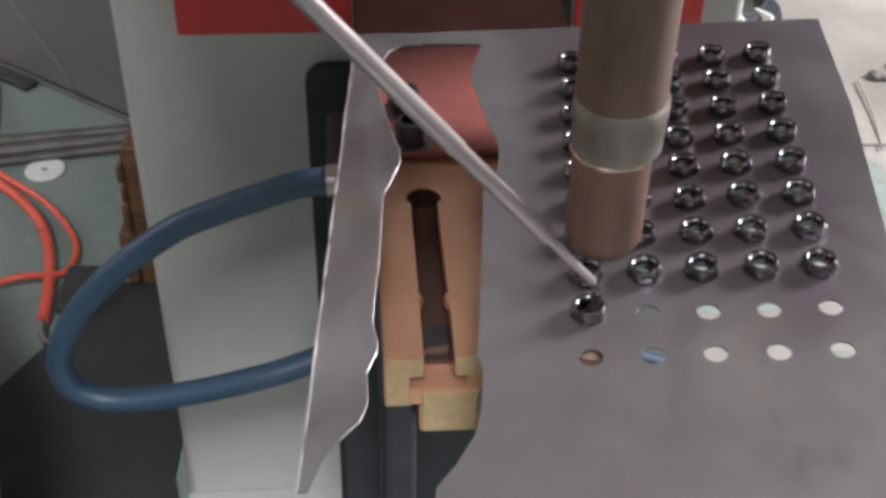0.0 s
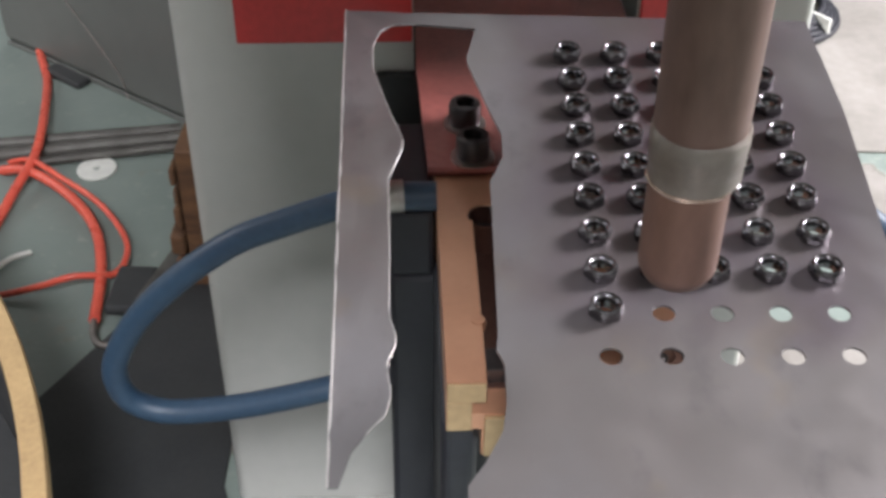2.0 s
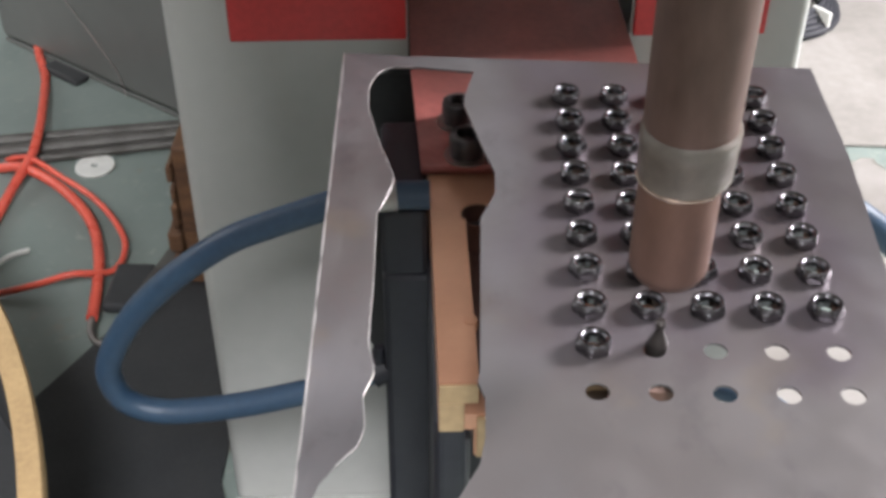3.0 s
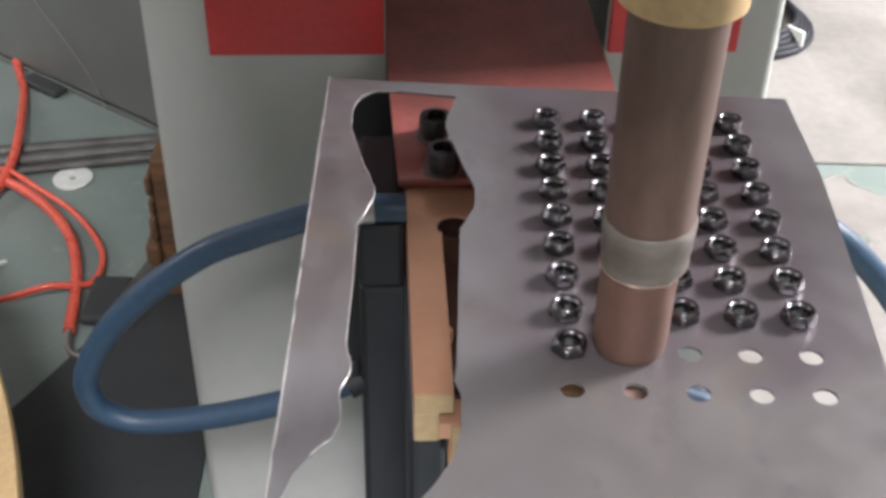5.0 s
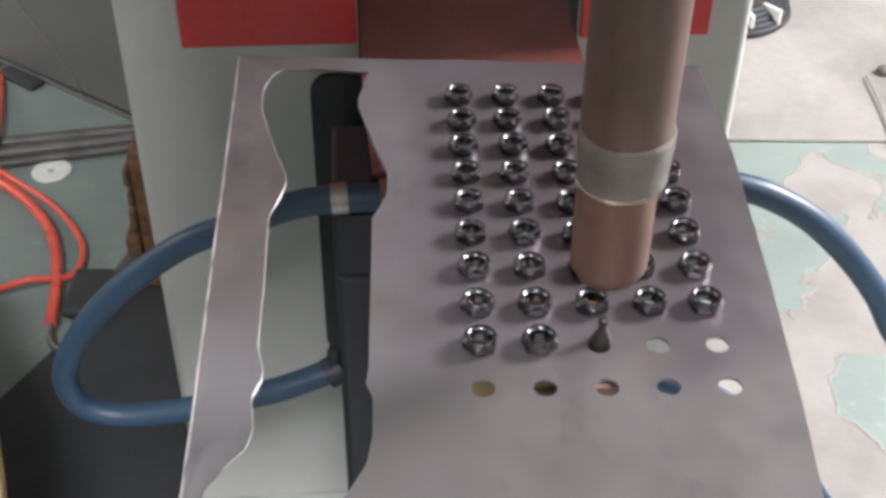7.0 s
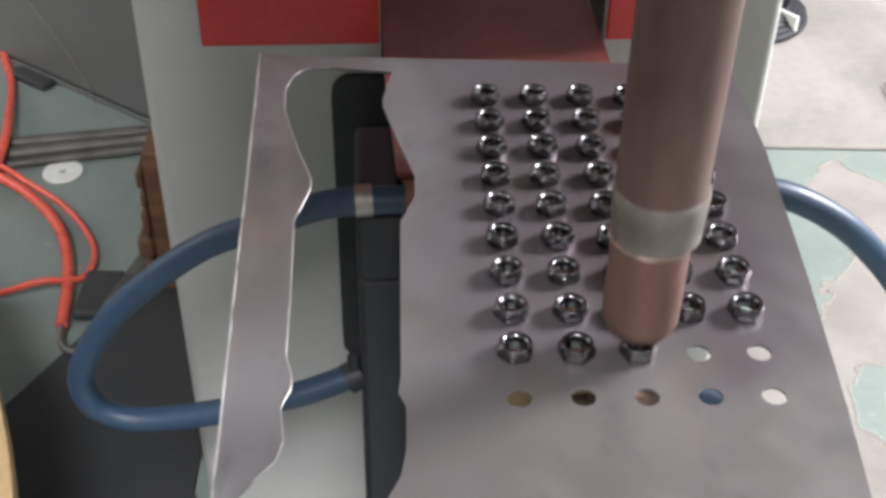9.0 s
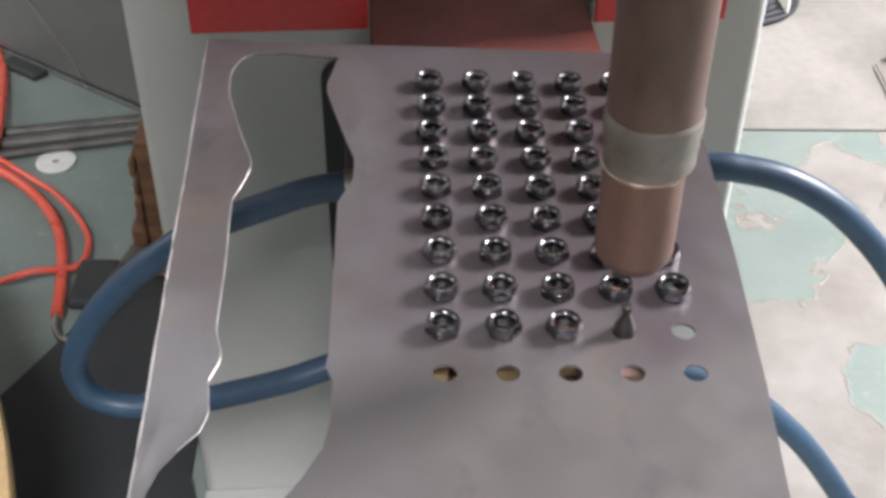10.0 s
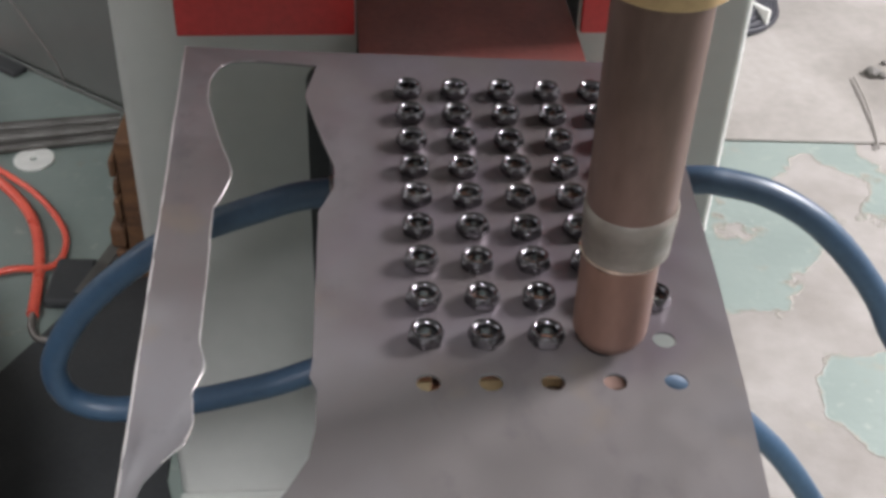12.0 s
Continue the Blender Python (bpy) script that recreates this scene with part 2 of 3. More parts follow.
    bp = n.new("ShaderNodeBump")
    bp.inputs["Strength"].default_value, bp.inputs["Distance"].default_value = 0.5, 0.003
    l.new(h, bp.inputs["Height"])
    l.new(bp.outputs["Normal"], b.inputs["Normal"])
    return m


def smudged_shaded_sheet():
    """Cold-rolled sheet: handled and smudged grey, with shade and purple reflection painted over the field of welded
    nuts.
    """
    m = bpy.data.materials.new("sheet_steel")
    m.use_nodes = True
    n, l = m.node_tree.nodes, m.node_tree.links
    b = n["Principled BSDF"]
    co = n.new("ShaderNodeTexCoord")

    def tex(s, d, rough=0.5, stretch=(1, 1, 1)):
        mp = n.new("ShaderNodeMapping")
        mp.inputs["Scale"].default_value = stretch
        t = n.new("ShaderNodeTexNoise")
        t.inputs["Scale"].default_value, t.inputs["Detail"].default_value, t.inputs["Roughness"].default_value = s, d, rough
        l.new(co.outputs["Object"], mp.inputs["Vector"])
        l.new(mp.outputs["Vector"], t.inputs["Vector"])
        return t.outputs["Fac"]

    def span(v, a, b_, c=0.0, d=1.0):
        r = n.new("ShaderNodeMapRange")
        r.interpolation_type = "SMOOTHSTEP"
        for key, x in (("From Min", a), ("From Max", b_), ("To Min", c), ("To Max", d)):
            r.inputs[key].default_value = x
        l.new(v, r.inputs["Value"])
        return r.outputs["Result"]

    def calc(op, a, b_):
        x = n.new("ShaderNodeMath")
        x.operation = op
        for k, v in ((0, a), (1, b_)):
            if isinstance(v, float):
                x.inputs[k].default_value = v
            else:
                l.new(v, x.inputs[k])
        return x.outputs[0]

    def mix(f, a, b_):
        x = n.new("ShaderNodeMix")
        x.data_type = "RGBA"
        l.new(f, x.inputs[0])
        for k, v in ((6, a), (7, b_)):
            if isinstance(v, tuple):
                x.inputs[k].default_value = (*v, 1)
            else:
                l.new(v, x.inputs[k])
        return x.outputs[2]

    sep = n.new("ShaderNodeSeparateXYZ")
    l.new(co.outputs["Object"], sep.inputs[0])
    wander = calc("MULTIPLY", calc("SUBTRACT", tex(16, 4.0), 0.5), 0.06)
    x, y = calc("ADD", sep.outputs["X"], wander), calc("ADD", sep.outputs["Y"], wander)
    # mask for the painted shade and the red band's reflection among the nuts
    field = calc("MULTIPLY", calc("MULTIPLY", span(x, -0.050, -0.012), span(x, 0.102, 0.135, 1.0, 0.35)), span(y, -0.030, 0.012))
    sheet_grey = mix(span(tex(7, 5.0), 0.36, 0.62), (0.190, 0.183, 0.190), (0.155, 0.143, 0.140))
    sheet_grey = mix(span(tex(38, 4.0, 0.6, (1, 0.6, 1)), 0.56, 0.72, 0.0, 0.5), sheet_grey, (0.105, 0.098, 0.102))
    sheet_grey = mix(span(tex(21, 3.0), 0.60, 0.74, 0.0, 0.45), sheet_grey, (0.20, 0.165, 0.125))
    tint = mix(span(tex(24, 5.0), 0.36, 0.64), (0.132, 0.112, 0.126), (0.118, 0.100, 0.100))
    col = mix(calc("MULTIPLY", field, span(tex(9, 3.0), 0.2, 0.6, 0.6, 1.0)), sheet_grey, tint)
    l.new(col, b.inputs["Base Color"])
    b.inputs["Metallic"].default_value = 0.48
    l.new(span(tex(26, 5.0, 0.6), 0.3, 0.7, 0.28, 0.46), b.inputs["Roughness"])
    bp = n.new("ShaderNodeBump")
    bp.inputs["Strength"].default_value, bp.inputs["Distance"].default_value = 0.16, 0.002
    l.new(calc("ADD", tex(15, 4.0), calc("MULTIPLY", tex(120, 3.0), 0.08)), bp.inputs["Height"])
    l.new(bp.outputs["Normal"], b.inputs["Normal"])
    return m


MAT["sheet_steel"] = smudged_shaded_sheet()
PEEL = (0.0, 0.0, 0.0)
WORN = ((0.25, 0.50, 0.10, 0.34), (0.37, 0.555, 0.07, 0.26), (0.275, 0.41, 0.08, 0.26), (0.30, 0.33, 0.10, 0.28), (0.40, 0.815, 0.07, 0.18), (0.50, 0.86, 0.06, 0.22), (0.40, 0.35, 0.07, 0.22), (0.60, 0.60, 0.25, 0.3))


def build_room():
    MAT["green_floor"] = peeling_floor()
    bm = box(-6, 6, -5, 7, FLOOR - 0.2, FLOOR, 0)
    tagged(link_mesh("floor", bm, "green_floor"), "worn green painted workshop floor, peeling to concrete", "floor", kind="structure")
    for name, b in (("wall_north", (-6.2, 6.2, 7, 7.2)), ("wall_south", (-6.2, 6.2, -5.2, -5)), ("wall_west", (-6.2, -6, -5, 7)), ("wall_east", (6, 6.2, -5, 7))):
        bm = box(b[0], b[1], b[2], b[3], FLOOR - 0.2, 3.6, 0)
        tagged(link_mesh(name, bm, "plaster"), "plain plastered workshop wall", "wall", kind="structure")
    tagged(link_mesh("ceiling", box(-6.2, 6.2, -5.2, 7.2, 3.6, 3.8, 0), "plaster"), "plain workshop ceiling", "ceiling", kind="structure")
    bm = box(0.16, 5.9, 0.893, 6.9, FLOOR, FLOOR + 0.004, 0.0015, 1)
    tagged(link_mesh("pavement", bm, "concrete"), "bare dusty concrete floor strip beyond the joint", "floor", kind="structure")


# ---------------------------------------------------------------- welding machine
YAW = 4.0
TURN = pose(0, 0, 0, 0, 0, YAW)


def build_machine():
    mach = empty("welding_machine", "grey painted spot welding machine with red front band", "machine", TURN)
    # front plate with the tall opening for the arm
    fx0, fx1, fy = -0.254, 0.161, 0.335
    sl, sr = -0.0985, 0.0455
    outer = [(fx0 + 0.009, FLOOR), (fx1 - 0.006, FLOOR), (fx1 - 0.006, 0.40), (sr, 0.40), (sr, -0.070), (sl, -0.070), (sl, 0.40), (fx0 + 0.009, 0.40)]
    bm = flat_cut(outer, [], 0.006, 0.003)
    bmesh.ops.rotate(bm, verts=bm.verts, cent=(0, 0, 0), matrix=Matrix.Rotation(radians(90), 3, "X"))
    bmesh.ops.translate(bm, verts=bm.verts, vec=(0, fy + 0.003, 0))
    link_mesh("front_panel", bm, "grey_paint", mach)
    link_mesh("side_panel", box(fx0, fx0 + 0.004, fy + 0.009, fy + 0.75, FLOOR, 0.399, 0.001), "grey_paint", mach)
    link_mesh("side_panel", box(fx1 - 0.004, fx1, fy + 0.0065, fy + 0.75, FLOOR, 0.399, 0.001), "grey_paint", mach)
    link_mesh("top_panel", box(fx0, sl, fy + 0.007, fy + 0.75, 0.40, 0.406, 0.001), "grey_paint", mach)
    link_mesh("top_panel", box(sr, fx1, fy + 0.007, fy + 0.75, 0.40, 0.406, 0.001), "grey_paint", mach)
    link_mesh("corner_edge", tube([(fx0 + 0.009, fy + 0.009, FLOOR), (fx0 + 0.009, fy + 0.009, 0.40)], 0.009, 32, 2), "grey_paint", mach, smooth=True)
    # right corner in white: its lit edge put into the colour
    link_mesh("corner_edge", tube([(fx1 - 0.006, fy + 0.006, FLOOR), (fx1 - 0.006, fy + 0.006, 0.40)], 0.006, 28, 2), "white_paint", mach, smooth=True)
    # out of view: block sized to shade the upper panel and the sheet
    link_mesh("head_housing", box(fx0 - 0.02, fx1, -0.34, fy + 0.006, 0.42, 0.62, 0.01, 3), "grey_paint", mach, "unseen grey head block added to shade the front panel")
    link_mesh("base_foot", box(fx0, fx1, 0.305, fy - 0.0005, FLOOR, FLOOR + 0.003, 0.001), "grey_paint", mach)
    # red band either side of the opening
    link_mesh("red_band", box(-0.212, sl - 0.001, fy - 0.004, fy - 0.0002, -0.033, 0.30, 0.001), "red_paint", mach, "red painted front band")
    link_mesh("red_band", box(sr + 0.001, 0.132, fy - 0.004, fy - 0.0002, -0.033, 0.30, 0.001), "red_paint", mach, "red painted front band")
    # dark rubber pad beneath the band
    pad = flat_cut(rounded(-0.132, -0.03, -0.30, -0.056, 0.014), [], 0.008, 0.004)
    bmesh.ops.rotate(pad, verts=pad.verts, cent=(0, 0, 0), matrix=Matrix.Rotation(radians(90), 3, "X"))
    bmesh.ops.translate(pad, verts=pad.verts, vec=(0, fy - 0.004, 0))
    link_mesh("rubber_pad", pad, "black_rubber", mach, "black rubber pad with rounded corners")
    # lower knee
    link_mesh("knee_column", box(-0.116, 0.030, 0.158, 0.300, FLOOR, -0.0865, 0.004), "black_paint", mach, "dark navy painted steel column")
    link_mesh("knee_cheek", box(-0.116, -0.0905, 0.158, 0.250, -0.0863, -0.043, 0.003), "black_paint", mach, "dark navy painted cheek plate")
    # conductor plate from the transformer
    slab = link_mesh("conductor_plate", flat_cut([(-0.093, 0.187), (0.040, 0.187), (0.0445, 0.30), (0.0445, 0.72), (-0.0975, 0.72), (-0.0975, 0.30)], [], 0.0055, -0.033), "dull_copper", mach, "dull red-brown oxidised copper conductor plate")
    link_mesh("conductor_block", box(-0.040, 0.044, 0.250, 0.72, -0.085, -0.0387, 0.001), "dull_copper", mach)
    for bx, by in ((-0.0707, 0.2314), (-0.0680, 0.1965)):
        b = link_mesh("bolt", lathe([(0.0080, -0.0316), (0.0094, -0.0312), (0.0095, -0.0200), (0.0086, -0.0183), (0.0058, -0.0181), (0.0054, -0.0235)], 28), "bolt_steel", slab, "black socket head bolt", True, pose(bx, by, 0))
        link_mesh("bolt_washer", lathe([(0.0122, -0.0329), (0.0122, -0.0316), (0.0112, -0.0313)], 28), "clamp_metal", b, "bright washer", True)
    # platen with a T slot
    pz0, pz1 = -0.0862, -0.0389
    xs, w, wt = -0.0635, 0.0072, 0.0135
    prof = [(-0.089, pz1 - 0.030), (-0.0725, pz1 - 0.030), (-0.0725, pz0), (0.030, pz0), (0.030, pz1), (xs + w, pz1), (xs + w, pz1 - 0.012), (xs + wt, pz1 - 0.012), (xs + wt, pz1 - 0.020), (xs - wt, pz1 - 0.020), (xs - wt, pz1 - 0.012), (xs - w, pz1 - 0.012), (xs - w, pz1), (-0.089, pz1)]
    bm = bmesh.new()
    f0 = bm.faces.new([bm.verts.new((x, 0.024, z)) for x, z in prof])
    ext = bmesh.ops.extrude_face_region(bm, geom=[f0])
    bmesh.ops.translate(bm, verts=[v for v in ext["geom"] if isinstance(v, bmesh.types.BMVert)], vec=(0, 0.122, 0))
    platen = link_mesh("slotted_platen", bm, "copper", mach, "orange copper platen with a T slot")
    # back part of the platen, closed behind the round slot end
    ring = [(-0.089, 0.1462), (xs - w, 0.1462)] + [(xs - 0.0098 * math.cos(a), 0.1505 + 0.0098 * math.sin(a)) for a in (radians(-26 + k * 232 / 14) for k in range(15))] + [(xs + w, 0.1462), (0.030, 0.1462), (0.030, 0.248), (-0.089, 0.248)]
    link_mesh("platen_back", flat_cut(ring, [], pz1 - pz0, pz1), "copper", platen)
    link_mesh("slot_nut", box(xs - 0.0066, xs + 0.0066, 0.043, 0.058, pz1 - 0.0198, pz1 - 0.0105, 0.001), "bolt_steel", platen, "dark slot nut")
    for side in (-1, 1):
        link_mesh("slot_lip", lathe([(0.0034, pz1 - 0.006), (0.0040, pz1 - 0.002), (0.0034, pz1 + 0.0006), (0.0016, pz1 + 0.0008)], 16), "copper", platen, "", True, pose(xs + side * 0.0088, 0.066, 0))
    # shade inside the slot, put into a darker copper floor and liner
    link_mesh("slot_floor", box(xs - 0.0130, xs + 0.0130, 0.040, 0.1458, pz1 - 0.0198, pz1 - 0.0189, 0), "shaded_copper", platen)
    link_mesh("slot_liner", lathe([(0.0097, pz1 - 0.020), (0.0097, pz1 - 0.0012), (0.0091, pz1 - 0.0012), (0.0091, pz1 - 0.020)], 32, True), "shaded_copper", platen, "bore of the slot end with its shade in the colour", True, pose(xs, 0.1505, 0))
    link_mesh("slot_block", lathe([(0.0093, pz1 - 0.0188), (0.0093, pz1 - 0.0125), (0.0085, pz1 - 0.0116), (0.0050, pz1 - 0.0116), (0.0047, pz1 - 0.0160)], 24), "bolt_steel", platen, "dark clamping bolt in the slot", True, pose(xs, 0.1505, 0))
    link_mesh("knee_foot", box(-0.091, -0.0735, 0.030, 0.157, -0.30, pz1 - 0.0315, 0.005, 3), "black_paint", mach, "dark navy rounded support rib")
    link_mesh("front_plate", box(-0.0888, xs - w - 0.0003, 0.0225, 0.0238, pz1 - 0.0116, pz1 - 0.0004, 0.0004), "brass", platen, "yellow brass front plate")
    link_mesh("front_plate", box(xs + w + 0.0003, 0.0296, 0.0225, 0.0238, pz1 - 0.0116, pz1 - 0.0004, 0.0004), "brass", platen, "yellow brass front plate")
    link_mesh("front_plate", box(-0.0888, xs - wt - 0.0003, 0.0225, 0.0238, pz1 - 0.0296, pz1 - 0.0120, 0.0004), "brass", platen, "yellow brass front plate")
    link_mesh("front_bar", box(-0.0715, -0.0385, 0.0215, 0.0243, pz0 + 0.001, pz1 - 0.0212, 0.0006), "brass", platen, "yellow brass front bar")
    # lower electrode holder and electrode under the sheet
    holder = link_mesh("electrode_holder", lathe([(0.034, -0.115), (0.036, -0.113), (0.036, -0.047), (0.033, -0.044), (0.018, -0.044)], 48), "dark_brass", mach, "brass lower electrode holder", True, pose(-0.013, -0.004, 0))
    link_mesh("lower_electrode", lathe([(0.0175, -0.0439), (0.0175, -0.006), (0.0145, -0.0022), (0.0049, -0.0022), (0.0049, -0.010)], 40), "electrode_tip", holder, "copper lower electrode", True, pose(0.013, 0.004, 0))
    return mach


def rounded(x0, x1, y0, y1, r, n=6):
    pts = []
    for cx, cy, a0 in ((x1 - r, y1 - r, 0), (x0 + r, y1 - r, 90), (x0 + r, y0 + r, 180), (x1 - r, y0 + r, 270)):
        pts += [(cx + r * math.cos(radians(a0 + 90 * k / n)), cy + r * math.sin(radians(a0 + 90 * k / n))) for k in range(n + 1)]
    return pts


def build_pin():
    pin = empty("locating_pin", "dark steel locating pin standing in the lower electrode", "pin")
    link_mesh("pin_body", lathe([(0.0044, -0.03), (0.0044, 0.0048), (0.0041, 0.0064), (0.0025, 0.0098), (0.0017, 0.0122), (0.0016, 0.0136)], 24), "dark_steel", pin, "", True)
    link_mesh("pin_head", lathe([(0.0016, 0.0135), (0.0022, 0.0144), (0.0023, 0.0166), (0.0014, 0.0178)], 20), "dark_steel", pin, "", True)
    return pin


def build_electrode():
    """Upper electrode; its tip lies at its own z = 0."""
    el = empty("upper_electrode", "brown copper upper electrode wrapped with grey tape", "electrode")
    low = pose(-0.0008, 0, 0)
    link_mesh("electrode_cap", lathe([(0.0090, 0.0016), (0.0092, -0.0040), (0.0094, -0.0043), (0.0118, -0.0043), (0.0126, -0.0038), (0.0149, 0.0006), (0.0153, 0.0024), (0.0154, 0.0080), (0.0154, 0.0420)], 56), "electrode_tip", el, "worn copper tip", True, low)
    ring = bmesh.new()
    loops = []
    for i in range(72):
        a = 2 * math.pi * i / 72
        w = 0.0008 + 0.0007 * max(0.0, noise.noise(Vector((math.cos(a) * 2.2, math.sin(a) * 2.2, 0.4))) + 0.25)
        loops.append([ring.verts.new((math.cos(a) * (0.0156 + w * math.cos(q)), math.sin(a) * (0.0156 + w * math.cos(q)), 0.0416 + w * math.sin(q))) for q in (2 * math.pi * j / 8 for j in range(8))])
    for p, q in zip(loops, loops[1:] + loops[:1]):
        for j in range(8):
            ring.faces.new((p[j], p[(j + 1) % 8], q[(j + 1) % 8], q[j]))
    link_mesh("bright_ring", ring, "ring_metal", el, "bright uneven metal bead", True, low)
    # wrapped tape, in three turns that do not lie quite true
    band = lathe([(0.0166, 0.0434), (0.0172, 0.0438), (0.0173, 0.0500), (0.0176, 0.0505), (0.0177, 0.0570), (0.0180, 0.0576), (0.0181, 0.0636), (0.0172, 0.0650)], 56)
    for v in band.verts:
        a = math.atan2(v.co.y, v.co.x)
        v.co.x *= 1 + 0.018 * noise.noise(Vector((2 * math.cos(a), 2 * math.sin(a), v.co.z * 160)))
        v.co.y *= 1 + 0.018 * noise.noise(Vector((2 * math.cos(a), 2 * math.sin(a), v.co.z * 160 + 7)))
        v.co.z += 0.0011 * math.cos(a - 0.6)
    link_mesh("tape_band", band, "tape", el, "grey wrapped tape band", True, pose(0.0004, 0, 0))
    shaft = lathe([(0.0168, 0.0640)] + [(0.0171 + 0.0006 * k / 12, 0.0650 + 0.0890 * k / 12) for k in range(13)], 56)
    link_mesh("shaft", shaft, "electrode", el, "brown oxidised copper shaft", True)
    link_mesh("collar", lathe([(0.0215, 0.1540), (0.0225, 0.1550), (0.0225, 0.1770), (0.0215, 0.1780)], 56), "tan_board", el, "tan collar", True)
    link_mesh("ram", lathe([(0.030, 0.1781), (0.032, 0.1800), (0.032, 0.46)], 48), "brass", el, "", True)
    return el


def build_rod():
    """Feeder rod; its tip lies at its own origin, its body runs along its own +z."""
    rod = empty("feeder_rod", "slim steel nut feeder rod with stepped tip", "feeder rod")
    link_mesh("rod_tip", lathe([(0.0010, 0.0), (0.0019, 0.0018), (0.0021, 0.028), (0.0021, 0.032)], 20), "rod_steel", rod, "", True)
    link_mesh("rod_body", lathe([(0.0022, 0.0318), (0.0034, 0.0320), (0.0036, 0.0326), (0.0036, 0.088), (0.0040, 0.0886), (0.0040, 0.42)], 24), "rod_steel", rod, "", True)
    return rod


def nut_mesh():
    """Hexagon nut with a rounded collar on top and a countersunk hole."""
    bm = bmesh.new()
    n, ri = 48, 0.0036
    rings = []

    def hexr(a, flat, corner):
        k = (a + math.pi / 6) % (math.pi / 3) - math.pi / 6
        return min(flat / math.cos(k), corner)

    for flat, corner, z in ((0.0057, 0.0061, 0.0), (0.0061, 0.0066, 0.0005), (0.0062, 0.0070, 0.0010), (0.0062, 0.0070, 0.0030), (0.0062, 0.0067, 0.0038), (0.0061, 0.0063, 0.0042), (0.0060, 0.0061, 0.0048),
                            (0.0059, 0.0059, 0.0054), (0.0056, 0.0056, 0.0058), (0.0051, 0.0051, 0.0059), (0.0046, 0.0046, 0.0057), (0.0040, 0.0040, 0.0051), (ri, ri, 0.0042), (ri, ri, 0.0)):
        rings.append([bm.verts.new((r * math.cos(a), r * math.sin(a), z)) for a, r in ((a, hexr(a, flat, corner)) for a in (2 * math.pi * i / n for i in range(n)))])
    for a, b in zip(rings, rings[1:] + rings[:1]):
        for i in range(n):
            j = (i + 1) % n
            bm.faces.new((a[i], a[j], b[j], b[i]))
    bmesh.ops.scale(bm, verts=bm.verts, vec=(1.13, 1.13, 1.08))
    return bm


G, TOP = 0.025, 0.0043


def build_plate():
    plate = empty("sheet_metal_part", "thin grey steel sheet with rows of welded nuts", "metal sheet")
    outer = [(-124, 247), (139, 236), (139, 148), (133, 46), (127, -31), (121, -90), (113, -168), (-40, -168), (-47, -128), (-53, -112), (-60, -99), (-60, -90), (-53, -79), (-46, -64), (-44, -50), (-44, -29), (-47, -21), (-46, -12),
             (-46, 40), (-46, 90), (-43, 98), (-39, 110), (-39, 128), (-45, 150), (-51, 175), (-55, 193), (-55, 200), (-50, 228), (-84, 233), (-97, 232), (-103, 226), (-107, 206), (-106, 187), (-96, 147), (-89, 124), (-89, 116), (-95, 94), (-93, 40), (-92, 0), (-89, -12), (-89, -19), (-92, -28), (-90, -46), (-92, -56), (-99, -66), (-104, -76), (-108, -92), (-112, -92)]
    outer = [(x / 1000, y / 1000) for x, y in outer]

    def sag(x, y):
        arm = min(1.0, max(0.0, (-0.080 - x) / 0.012))
        q = Vector((x, y, 0))
        return 0.0002 * noise.noise(q * 22) + 0.04 * max(0.0, -0.088 - x) + arm * (0.0020 * noise.noise(q * 34 + Vector((3, 1, 0))) + 0.0011 * noise.noise(q * 80))

    def along(ring, step=0.006):
        """Points close together along the sheet's own rim, at its sagging height."""
        out = []
        for (x0, y0), (x1, y1) in zip(ring, ring[1:]):
            k = max(1, int(math.hypot(x1 - x0, y1 - y0) / step))
            out += [(x0 + (x1 - x0) * i / k, y0 + (y1 - y0) * i / k) for i in range(k)]
        return [(x, y, TOP - 0.0003 + sag(x, y)) for x, y in out + [ring[-1]]]

    holes = [circle(c * G, r * G * 0.992, 0.0049) for r in range(-1, 9) for c in range(5)]
    bm = flat_cut(outer, holes, 0.0012, TOP)
    # cut the sheet into small facets and let it sag and crease a little, most along the narrow arm
    for k in range(-12, 15):
        bmesh.ops.bisect_plane(bm, geom=bm.verts[:] + bm.edges[:] + bm.faces[:], plane_co=(k * 0.0101, 0, 0), plane_no=(1, 0, 0))
    for k in range(-16, 25):
        bmesh.ops.bisect_plane(bm, geom=bm.verts[:] + bm.edges[:] + bm.faces[:], plane_co=(0, k * 0.0103, 0), plane_no=(0, 1, 0))
    for v in bm.verts:
        v.co.z += sag(v.co.x, v.co.y)
    link_mesh("sheet", bm, "sheet_steel", plate, "", True)
    link_mesh("cut_edge", tube(along(outer[-1:] + outer[:1]), 0.0006, 8, 2), "cut_edge", plate, "bright sheared edge", True)
    link_mesh("cut_edge", tube(along(outer[28:45]), 0.0003, 8, 2), "cut_edge", plate, "bright sheared edge", True)
    first = None
    rnd = random.Random(5)
    for r in range(0, 9):
        for c in range(5):
            if r == 0 and c > 0:
                continue
            m = pose(c * G + rnd.uniform(-0.0005, 0.0005), r * G * 0.992 + rnd.uniform(-0.0005, 0.0005), TOP + 0.0002, rnd.uniform(-1.5, 1.5), rnd.uniform(-1.5, 1.5), rnd.uniform(0, 60))
            if first is None:
                first = link_mesh("weld_nut", nut_mesh(), "nut_steel", plate, "shiny dark steel hexagon weld nut", True, m)
            else:
                ob = new("weld_nut", first.data)
                ob.parent, ob.matrix_basis = plate, m
    return plate, first.data


